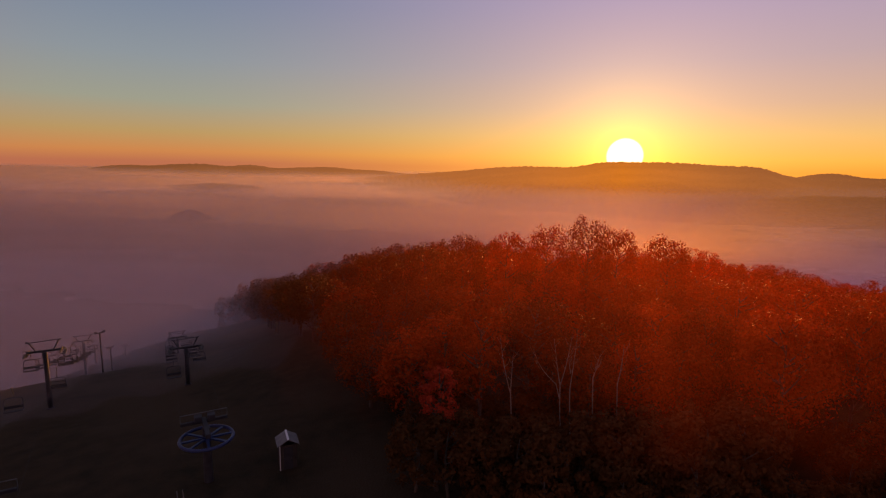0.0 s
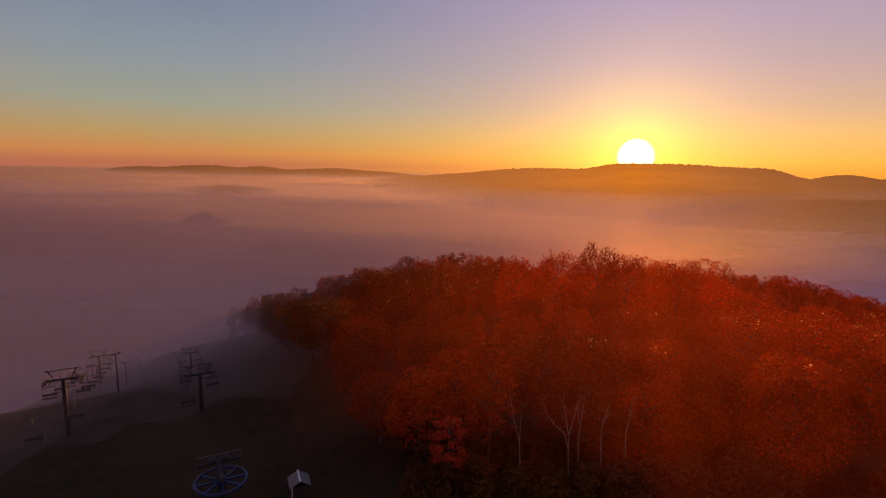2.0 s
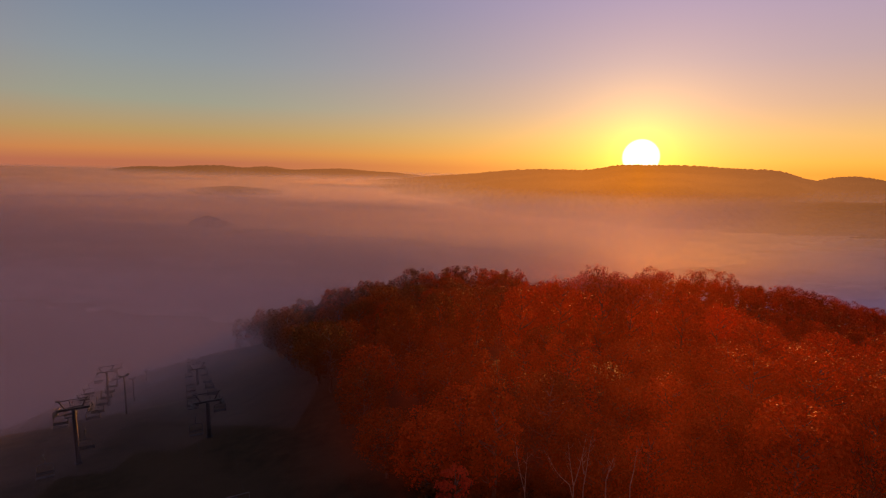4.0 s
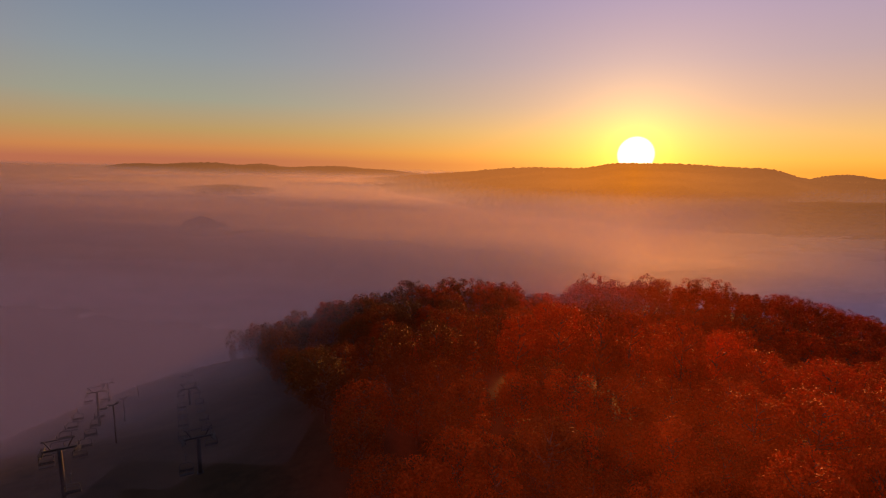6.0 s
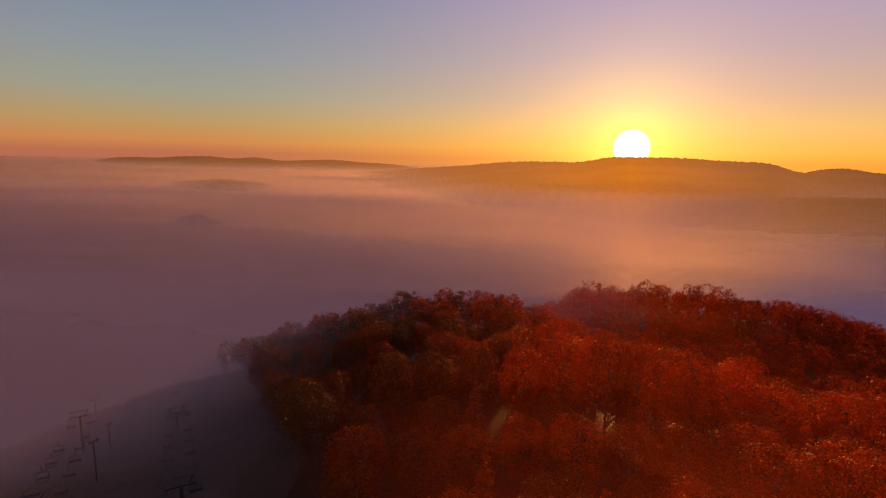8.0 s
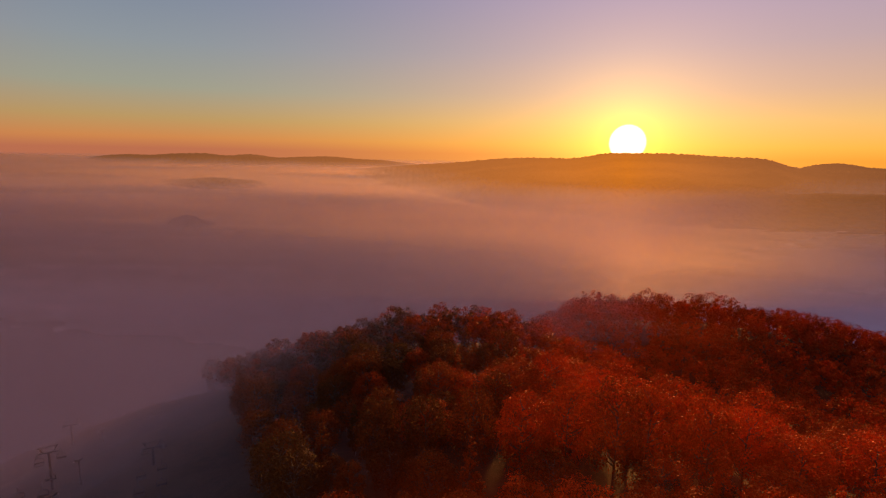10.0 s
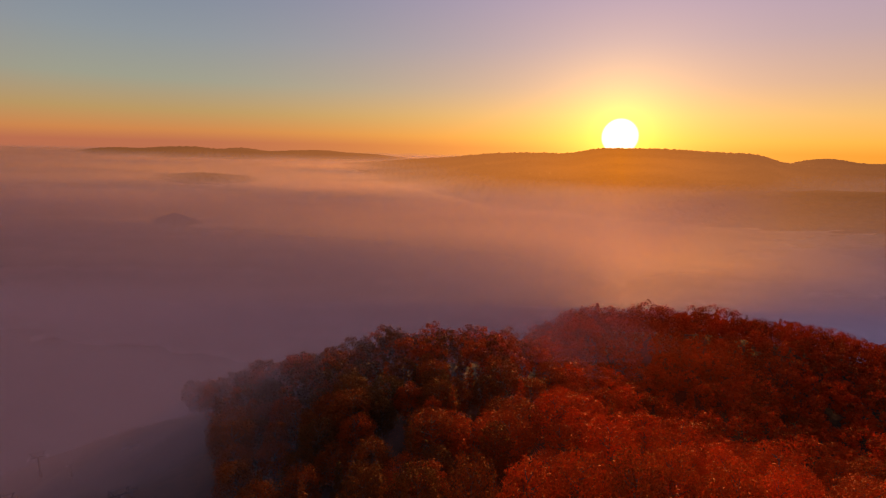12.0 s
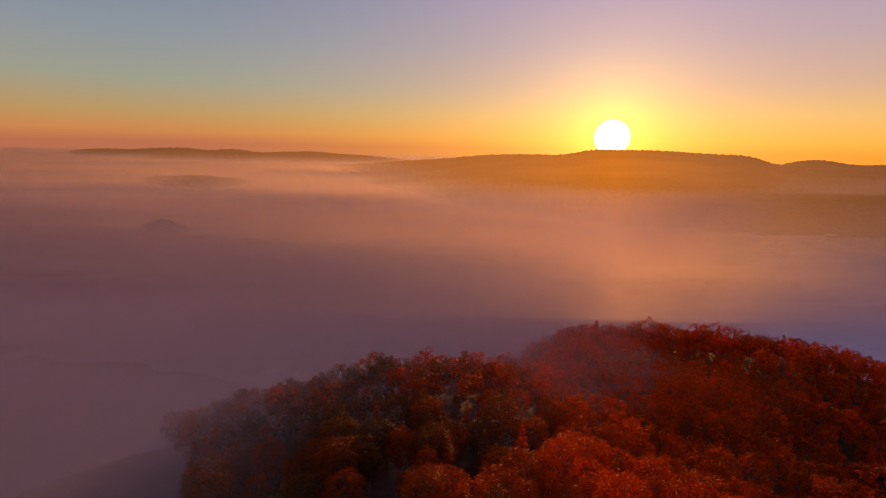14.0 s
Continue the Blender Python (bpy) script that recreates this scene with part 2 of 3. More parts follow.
RUBBER = solid("rubber", (0.01, 0.01, 0.01), (0.025, 0.025, 0.025), 0.8, 0, 4.0, 0.2)
BOARD = solid("weathered_boards", (0.022, 0.018, 0.015), (0.06, 0.048, 0.038), 0.85, 0, 1.5, 0.6)
ROOFING = solid("grey_roofing", (0.12, 0.115, 0.115), (0.22, 0.21, 0.20), 0.75, 0.1, 2.0, 0.3)
PALE = solid("pale_paint", (0.55, 0.54, 0.52), (0.78, 0.77, 0.74), 0.5, 0, 2.0, 0.2)
CABLE = solid("steel_rope", (0.012, 0.012, 0.012), (0.03, 0.03, 0.03), 0.95, 0.0, 5.0, 0.2)


# ---- mesh tools ----
class Build:
    """Collects boxes, tubes and rings into one mesh."""

    def __init__(self):
        self.bm = bmesh.new()

    def box(self, centre, size, m=None, bevel=0.01):
        made = bmesh.ops.create_cube(self.bm, size=1.0)["verts"]
        bmesh.ops.scale(self.bm, vec=size, verts=made)
        if bevel:
            edges = {e for v in made for e in v.link_edges}
            cut = bmesh.ops.bevel(self.bm, geom=list(edges), offset=min(bevel, min(size) * 0.3), segments=1, affect="EDGES")
            made = list({v for f in cut["faces"] for v in f.verts})
        t = Matrix.Translation(centre) @ (m or Matrix())
        bmesh.ops.transform(self.bm, matrix=t, verts=made)
        return self

    def tube(self, path, radii, sides=8, closed=False):
        path = [Vector(p) for p in path]
        if not hasattr(radii, "__len__"):
            radii = [radii] * len(path)
        rings = []
        for i, p in enumerate(path):
            a = path[i - 1] if (i or closed) else p
            b = path[(i + 1) % len(path)] if (i + 1 < len(path) or closed) else p
            d = (b - a).normalized()
            side = d.cross(Vector((0, 0, 1)) if abs(d.z) < 0.9 else Vector((1, 0, 0))).normalized()
            up = side.cross(d)
            rings.append([self.bm.verts.new(p + float(radii[i]) * (math.cos(k * math.tau / sides) * side + math.sin(k * math.tau / sides) * up))
                          for k in range(sides)])
        pairs = list(zip(rings, rings[1:])) + ([(rings[-1], rings[0])] if closed else [])
        for r, s in pairs:
            for k in range(sides):
                self.bm.faces.new((r[k], r[(k + 1) % sides], s[(k + 1) % sides], s[k]))
        if not closed:
            self.bm.faces.new(rings[0][::-1])
            self.bm.faces.new(rings[-1])
        return self

    def disc(self, centre, axis, radius, depth, sides=16):
        a = Vector(axis).normalized() * depth / 2
        return self.tube([Vector(centre) - a, Vector(centre) + a], radius, sides)


def part(name, made, mat, parent=None, label="", smooth=False):
    """Links what was built as one mesh object, under its thing."""
    if isinstance(made, Build):
        data = bpy.data.meshes.new(name)
        bmesh.ops.recalc_face_normals(made.bm, faces=made.bm.faces)
        made.bm.to_mesh(data)
        made.bm.free()
    else:
        data = made
    data.materials.append(mat)
    if smooth:
        data.polygons.foreach_set("use_smooth", [True] * len(data.polygons))
    ob = new(name, data)
    ob.parent = parent
    if label:
        ob["label"] = label
    return ob


def grid_mesh(name, xs, ys, height, where=None):
    """A sheet over a grid, with height(x, y) on arrays."""
    gx, gy = np.meshgrid(np.asarray(xs, float), np.asarray(ys, float))
    verts = np.stack([gx, gy, height(gx, gy)], -1).reshape(-1, 3)
    w, h = len(xs), len(ys)
    i = (np.arange(h - 1)[:, None] * w + np.arange(w - 1)).ravel()
    faces = np.stack([i, i + 1, i + w + 1, i + w], -1)
    if where:
        faces = faces[where(verts[i, 0], verts[i, 1])]
        kept, faces = np.unique(faces, return_inverse=True)
        verts, faces = verts[kept], faces.reshape(-1, 4)
    return array_mesh(name, verts, faces)


def array_mesh(name, verts, faces):
    data = bpy.data.meshes.new(name)
    n, k = faces.shape
    data.vertices.add(len(verts))
    data.vertices.foreach_set("co", np.asarray(verts, np.float32).ravel())
    data.loops.add(n * k)
    data.loops.foreach_set("vertex_index", faces.astype(np.int32).ravel())
    data.polygons.add(n)
    data.polygons.foreach_set("loop_start", np.arange(0, n * k, k, dtype=np.int32))
    data.update(calc_edges=True)
    data.validate()
    return data


def waves(x, y, scale, seed, octaves=4):
    """Smooth uneven relief from turned sine waves, about -1 to 1."""
    rng, total, amp, norm = np.random.default_rng(seed), 0.0, 1.0, 0.0
    for o in range(octaves):
        for _ in range(3):
            a, p = rng.uniform(0, math.tau), rng.uniform(0, math.tau, 2)
            k = math.tau / scale * 2**o * rng.uniform(0.7, 1.3)
            u = (x * math.cos(a) + y * math.sin(a)) * k
            total = total + amp * np.sin(u + p[0] + 1.3 * np.sin(0.222 * u + p[1]))
            norm += amp
        amp *= 0.5
    return total / norm * 1.8


# ---- the land ----
def soft(v, k=6.0):
    return np.logaddexp(0, np.asarray(v, float) / k) * k


FLOOR = -78.0
PROFILE_Y = [-400, -120, 0, 45, 75, 92, 115, 155, 170, 200, 260, 420]
PROFILE_Z = [-60, -16, -4.0, -3.4, -2.6, -4.8, -8.6, -12.8, -17, -37, -70, -78]
SHOULDER_Y = [-400, -120, 0, 45, 75, 90, 110, 140, 175, 205, 222, 246, 300, 420]
SHOULDER_Z = [-60, -16, -5.0, -4.0, -5.6, -10, -21, -28, -28, -24.6, -25.2, -36, -66, -78]


def along(y, ys, zs):
    return sum(np.interp(y + d, ys, zs) for d in (-9, -3, 3, 9)) / 4


def land(x, y):
    """Height of the hill: a rounded top, a second wooded rise behind it, and the cleared slope on its flank."""
    x, y = np.asarray(x, float), np.asarray(y, float)
    f = np.clip((x - 12) / 52, 0, 1)
    f = f * f * (3 - 2 * f)
    z = along(y, PROFILE_Y, PROFILE_Z) * (1 - f) + along(y, SHOULDER_Y, SHOULDER_Z) * f
    steep = np.clip((y - 24) / 70, 0.08, 1.0)
    z = z - 0.32 * steep * soft(-13 - x) + 0.10 * steep * soft(-52 - x) - 0.20 * soft(x - 120, 12) - 0.30 * soft(x - 200, 20)
    z = z - 2.2 * np.exp(-(((y - 72) / 25) ** 2)) * np.clip((-2.5 - 0.5 * (y - 36) - x) / 10, 0, 1) * np.clip((x + 50) / 12, 0, 1)
    z = z + 3.4 * np.exp(-(((x - 51) / 11) ** 2 + ((y - 195) / 18) ** 2))
    z = z - 0.3 * soft(-100 - x, 15) + 0.5 * waves(x, y, 60.0, 3, 3)
    return np.maximum(z, FLOOR + 1.5 * waves(x, y, 400.0, 5, 2))


def spread(lo, hi, step, reach):
    """Even steps near the hill that widen out to the horizon."""
    inner, out = list(np.arange(lo, hi + step, step)), [step * 2]
    while out[-1] < reach:
        out.append(out[-1] * 1.35)
    o = np.array(out)
    return np.concatenate([(lo - o)[::-1], inner, hi + o])


ground = part("ground", grid_mesh("ground", spread(-150, 240, 3.0, 4300), spread(-60, 340, 3.0, 4300), land), GROUND, smooth=True)
tagged(ground, "dark grassy hilltop falling away into the foggy valley", "ground", kind="structure")


def ridge(name, label, crest, near, top, back, u0, u1, steps, seed, rough=1.0, slant=0.0, wood=FAR_WOOD):
    """A wooded ridge across the valley: crest(u) is its height along the bearing u = x / y."""
    us = np.linspace(u0, u1, steps)
    vs = np.linspace(0, 1, 110) ** 1.6
    gu, gv = np.meshgrid(us, vs)
    near = near - slant * np.clip(gu, 0, 1)
    dist = np.where(gv < 0.7, near + (top - near) * gv / 0.7, top + (back - top) * (gv - 0.7) / 0.3)
    x, y = gu * dist, dist
    up = np.clip((dist - near) / (top - near), 0, 1)
    shape = np.where(dist < top, up**0.55, 1 - (np.maximum(dist - top, 0) / (back - top)) ** 1.5)
    edge = np.clip(np.minimum(gu - u0, u1 - gu) / (0.12 * (u1 - u0)), 0, 1)
    tall = (crest(gu) - FLOOR) * shape * (edge * edge * (3 - 2 * edge))
    z = FLOOR - 4 + tall
    z += rough * np.clip(tall / 40, 0, 1) * (np.minimum(up, 1.0) * (1 - 0.75 * np.clip((up - 0.7) / 0.3, 0, 1)) * 14 * waves(x, y, 700.0, seed, 4) + 4.5 * waves(x, y, 34.0, seed + 1, 3))
    w = len(us)
    i = (np.arange(109)[:, None] * w + np.arange(w - 1)).ravel()
    faces = np.stack([i, i + 1, i + w + 1, i + w], -1)
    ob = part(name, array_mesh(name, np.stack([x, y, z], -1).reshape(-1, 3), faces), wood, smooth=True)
    return tagged(ob, label, "hill", kind="structure")


def bumps(base, *hills):
    """A skyline from rounded hills (bearing, half-width, height)."""
    def crest(u):
        return base + sum(h * np.exp(-np.abs((u - c) / w) ** 2.4) for c, w, h in hills)
    return crest


def skyline(*marks):
    """A skyline that glides through a few heights (bearing, height)."""
    us, zs = zip(*marks)

    def crest(u):
        return sum(np.interp(u + d, us, zs) for d in (-0.015, -0.01, -0.005, 0, 0.005, 0.01, 0.015)) / 7
    return crest


ridge("backdrop_ridge_east", "long wooded ridge under the rising sun, haze painted on as glow, most at its foot",
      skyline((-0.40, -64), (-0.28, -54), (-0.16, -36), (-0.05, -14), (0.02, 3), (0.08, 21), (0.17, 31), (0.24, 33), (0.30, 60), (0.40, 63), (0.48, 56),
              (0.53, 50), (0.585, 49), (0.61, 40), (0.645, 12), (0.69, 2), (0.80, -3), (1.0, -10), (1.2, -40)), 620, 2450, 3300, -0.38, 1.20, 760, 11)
ridge("backdrop_foothill", "low wooded foothills before the ridge, with haze painted on as glow",
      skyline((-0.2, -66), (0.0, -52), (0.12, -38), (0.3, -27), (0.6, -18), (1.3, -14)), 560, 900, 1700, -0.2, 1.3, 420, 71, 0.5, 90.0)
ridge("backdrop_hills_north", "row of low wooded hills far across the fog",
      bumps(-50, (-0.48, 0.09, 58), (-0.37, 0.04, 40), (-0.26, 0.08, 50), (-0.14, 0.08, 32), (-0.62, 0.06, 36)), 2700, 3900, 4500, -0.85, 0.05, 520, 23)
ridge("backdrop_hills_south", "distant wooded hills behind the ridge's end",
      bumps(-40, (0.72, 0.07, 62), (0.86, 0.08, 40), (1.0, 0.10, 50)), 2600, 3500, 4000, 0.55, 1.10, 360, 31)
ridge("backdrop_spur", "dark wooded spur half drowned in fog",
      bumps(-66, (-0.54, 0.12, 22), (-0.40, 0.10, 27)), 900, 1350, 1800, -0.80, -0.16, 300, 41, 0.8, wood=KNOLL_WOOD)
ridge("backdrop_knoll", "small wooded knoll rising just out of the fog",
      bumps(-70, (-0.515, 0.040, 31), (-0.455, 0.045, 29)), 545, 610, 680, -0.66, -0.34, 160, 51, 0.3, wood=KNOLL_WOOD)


# ---- fog over the valley ----
def fog_sheet(z, mat, where=None):
    """One layer of the fog, with gentle waves; where(x, y) tells how far it spreads."""
    xs, ys = spread(-300, 400, 20.0, 4200), spread(-100, 900, 20.0, 3700)
    data = grid_mesh("fog", xs, ys, lambda x, y: z + 1.2 * waves(x, y, 640.0, 61, 2), where)
    ob = part("fog", data, mat, smooth=True)
    return tagged(ob, "layer of pale valley fog lit by the dawn sky", "fog", "layers of valley fog", "stuff")


def over_valley(x, y):
    return y > 300


fog_sheet(-54, mist("fog_sea", 1.9, thin=0.18), lambda x, y: y < 1200)
for z, d in ((-50.5, 0.45), (-47.5, 0.30), (-44.5, 0.18)):
    fog_sheet(z, mist("fog_top", d, 0.12), lambda x, y: y < 1200)
for z, b, edge in ((-40, 0.22, 58), (-34, 0.24, 58), (-28, 0.25, 58), (-22, 0.24, 59), (-17, 0.20, 59), (-12, 0.13, 60), (-7.5, 0.06, 60), (-3.5, 0.03, 60)):
    fog_sheet(z, mist("fog_bank", 0.0, b, tint=(0.72, 0.54, 0.55), near=80.0, far=128.0), lambda x, y: (0.6 * y - 0.8 * x > edge) & (y < 1100))


def glare_veil_material(density):
    """Thin red sheets added above the canopy to imitate haze and glare towards the sun, which shines through from
    behind; thinner towards their edges.
    """
    m, n = material("treetop_glare_veil")
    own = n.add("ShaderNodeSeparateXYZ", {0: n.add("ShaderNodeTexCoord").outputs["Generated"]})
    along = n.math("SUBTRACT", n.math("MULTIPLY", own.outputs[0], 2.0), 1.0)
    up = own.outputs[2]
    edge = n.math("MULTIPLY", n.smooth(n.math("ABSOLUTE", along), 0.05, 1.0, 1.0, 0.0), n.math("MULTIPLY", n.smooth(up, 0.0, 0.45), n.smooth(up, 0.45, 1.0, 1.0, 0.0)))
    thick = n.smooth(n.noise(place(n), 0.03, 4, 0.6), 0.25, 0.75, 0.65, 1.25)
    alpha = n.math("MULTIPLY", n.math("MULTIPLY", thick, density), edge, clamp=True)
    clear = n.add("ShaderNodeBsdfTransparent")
    # the glare's red is put into the sheet's colour
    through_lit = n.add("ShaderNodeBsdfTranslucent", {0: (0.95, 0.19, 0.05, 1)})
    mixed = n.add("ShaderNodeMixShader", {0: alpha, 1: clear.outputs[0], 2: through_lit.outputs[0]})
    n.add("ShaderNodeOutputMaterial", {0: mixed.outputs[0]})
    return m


# sheets added to lay a reddish glare over the wood, not solid things
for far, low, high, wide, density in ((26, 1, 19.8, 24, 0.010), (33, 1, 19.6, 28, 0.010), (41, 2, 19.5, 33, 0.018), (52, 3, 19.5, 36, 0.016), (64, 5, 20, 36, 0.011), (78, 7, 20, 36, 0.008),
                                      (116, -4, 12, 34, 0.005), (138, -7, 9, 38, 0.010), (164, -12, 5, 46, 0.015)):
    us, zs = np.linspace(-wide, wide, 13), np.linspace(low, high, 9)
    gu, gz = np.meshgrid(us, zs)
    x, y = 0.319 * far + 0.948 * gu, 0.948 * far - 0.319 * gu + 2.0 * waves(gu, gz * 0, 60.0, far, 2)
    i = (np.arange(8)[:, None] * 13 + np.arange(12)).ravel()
    veil = part("haze", array_mesh("haze", np.stack([x, y, gz], -1).reshape(-1, 3), np.stack([i, i + 1, i + 14, i + 13], -1)), glare_veil_material(density), smooth=True)
    tagged(veil, "thin red sheet added over the treetops to imitate sunlit haze and glare", "haze", "drifts of haze", "stuff")

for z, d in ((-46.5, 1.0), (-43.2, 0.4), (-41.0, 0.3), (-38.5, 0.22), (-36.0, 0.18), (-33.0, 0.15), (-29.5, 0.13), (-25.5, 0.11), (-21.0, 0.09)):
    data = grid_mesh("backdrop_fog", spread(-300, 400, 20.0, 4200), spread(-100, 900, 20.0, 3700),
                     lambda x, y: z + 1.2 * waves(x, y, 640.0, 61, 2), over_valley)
    ob = part("backdrop_fog", data, far_fog_glow_material(d), smooth=True)
    tagged(ob, "far sea of valley fog, its glow under the low sun added as emission", "fog", "layers of far fog", "structure")


# ---- trees ----
def unit(v):
    return v / (np.linalg.norm(v, axis=1)[:, None] + 1e-9)


def leaf_cloud(rng, centres, radii, count, size):
    """Small diamond leaves over round clumps, most of them facing outwards."""
    pick = rng.choice(len(centres), count, p=radii**2 / (radii**2).sum())
    way = unit(rng.normal(size=(count, 3)) + (0, 0, 0.35))
    far = radii[pick] * rng.uniform(0.1, 1.15, count) ** 0.55
    at = centres[pick] + way * far[:, None] * (1, 1, 0.85)
    dome = unit(at - np.average(centres, axis=0, weights=radii) + (0, 0, 1.2))
    facing = unit(0.75 * way + 0.5 * dome + 0.62 * rng.normal(size=(count, 3)))
    a = unit(np.cross(facing, rng.normal(size=(count, 3))))
    b = np.cross(facing, a)
    s = (size * rng.uniform(0.6, 1.3, count))[:, None]
    verts = np.stack([at - a * s, at - b * s * 0.65, at + a * s, at + b * s * 0.65], 1).reshape(-1, 3)
    return verts, np.arange(count * 4).reshape(-1, 4)


def crown_clumps(rng, height, radius, base, count, shape):
    """Centres and sizes of the clumps of one crown: a billowing dome, or a slender spire."""
    centres, radii = [], []
    mid, tall = base + (height - base) * 0.48, (height - base) * 0.5
    for i in range(count):
        f = (i + rng.uniform(0.2, 0.8)) / count
        a = i * 2.4 + rng.uniform(-0.35, 0.35)
        if shape == "round":
            up = -0.75 + 1.72 * f
            flat = math.sqrt(max(0.0, 1 - up * up)) ** 0.8
            r = radius * 0.74 * flat * rng.uniform(0.82, 1.12)
            centres.append((r * math.cos(a), r * math.sin(a), mid + tall * 0.78 * up * rng.uniform(0.92, 1.1)))
            radii.append(radius * rng.uniform(0.17, 0.31))
        else:
            r = radius * (1 - f) ** 0.7 * min(1.0, 0.4 + 3 * f) * rng.uniform(0.45, 0.8)
            centres.append((r * math.cos(a), r * math.sin(a), base + (height - base) * f * 0.95))
            radii.append(radius * rng.uniform(0.34, 0.5) * (1.0 - 0.6 * f))
    return np.array(centres), np.array(radii)


def tree(name, seed, height, radius, shape, clumps, count, size, leaf, bark, label, clear=0.15):
    rng = np.random.default_rng(seed)
    thing = new(name)
    base = height * clear
    centres, radii = crown_clumps(rng, height, radius, base, clumps, shape)
    b = Build()
    bend = rng.uniform(-0.3, 0.3, 2)
    stem = [Vector((bend[0] * math.sin(f * 3), bend[1] * math.sin(f * 2.3), -0.6 + f * (height * 0.72 + 0.6))) for f in np.linspace(0, 1, 7)]
    b.tube(stem, [height * 0.016 * (1.15 - f) + 0.02 for f in np.linspace(0, 1, 7)], 8)
    for c in centres[::3]:
        z0 = max(base * 0.8, c[2] - 0.45 * math.hypot(c[0], c[1]) - 0.6)
        f = np.clip((z0 + 0.6) / (height * 0.72 + 0.6), 0, 1)
        foot = Vector((bend[0] * math.sin(f * 3), bend[1] * math.sin(f * 2.3), z0))
        tip = Vector(c)
        b.tube([foot, foot.lerp(tip, 0.5) + Vector((0, 0, -0.15)), tip], [height * 0.007, height * 0.0045, 0.015], 5)
    part("trunk", b, bark, thing)
    part("crown", array_mesh("crown", *leaf_cloud(rng, centres, radii, count, size)), leaf, thing)
    return tagged(thing, label, "tree", "trees of the hilltop wood")


def bare_birch(seed, fork, limbs, label):
    """Leafless birch: a slightly bent trunk up to its fork, and limbs (foot across, foot above the fork, tip across, tip above it)."""
    rng = np.random.default_rng(seed)
    thing = new("bare_birch")
    stem = [Vector((0.55 * math.sin(2.6 * (1 - f) + 0.2 * seed) * (1 - f), 0.2 * math.sin(3 * f) * (1 - f), -0.5 + f * (fork + 0.5))) for f in np.linspace(0, 1, 9)]
    part("trunk", Build().tube(stem, [0.075 * (1.0 - 0.5 * f) for f in np.linspace(0, 1, 9)], 8), BIRCH, thing, "white birch bark")
    for x0, z0, x1, z1 in limbs:
        foot, tip = Vector((x0, 0, fork + z0)), Vector((x1, rng.uniform(-0.7, 0.7), fork + z1))
        b = Build()
        bow = Vector((0.12 * (x1 - x0) + rng.uniform(-0.08, 0.08), 0, -0.05 * (z1 - z0)))
        path = [foot + (tip - foot) * f + bow * math.sin(f * math.pi) for f in np.linspace(0, 1, 7)]
        if abs(x0) > 0.1:
            path = [Vector((0, 0, fork + z0 - 1.1))] + path
        b.tube(path, [0.036 * (1.06 - f) + 0.006 for f in np.linspace(0, 1, len(path))], 6)
        for f in (0.35, 0.5, 0.62, 0.74, 0.86):
            at = path[0].lerp(path[-1], f) + bow * math.sin(f * math.pi)
            side, long = rng.choice((-1, 1)), rng.uniform(0.35, 0.9)
            b.tube([at, at + Vector((side * long * 0.35, rng.uniform(-0.2, 0.2), long * 0.5)), at + Vector((side * long * 0.55, rng.uniform(-0.3, 0.3), long))],
                   [0.014, 0.010, 0.005], 4)
        part("branch", b, BIRCH, thing)
    return tagged(thing, label, "tree", "bare birches")


def edge_x(y):
    """Where the wood ends at the cleared slope."""
    return -2.5 - 0.535 * (y - 36)


NEAR_KINDS = [tree("maple_tree", 100 + i, h, r, "round", 64, 4800, 0.15, LEAF, BARK, "broad autumn maple with dense rust-red leaves, in the hilltop wood")
              for i, (h, r) in enumerate(((12.0, 4.5), (11.0, 4.2), (13.0, 4.8), (10.5, 3.8), (12.5, 4.2)))]
NEAR_KINDS += [tree("aspen_tree", 120 + i, h, r, "tall", 30, 2600, 0.14, LEAF, BARK, "slender pointed autumn tree with brownish leaves, in the hilltop wood")
               for i, (h, r) in enumerate(((14.0, 2.2), (12.5, 1.9)))]
NEAR_KINDS.append(tree("birch_tree", 130, 12.5, 2.7, "round", 46, 3400, 0.14, LEAF, BARK, "upright leafy birch with a narrow rust-brown crown, in the hilltop wood", 0.2))

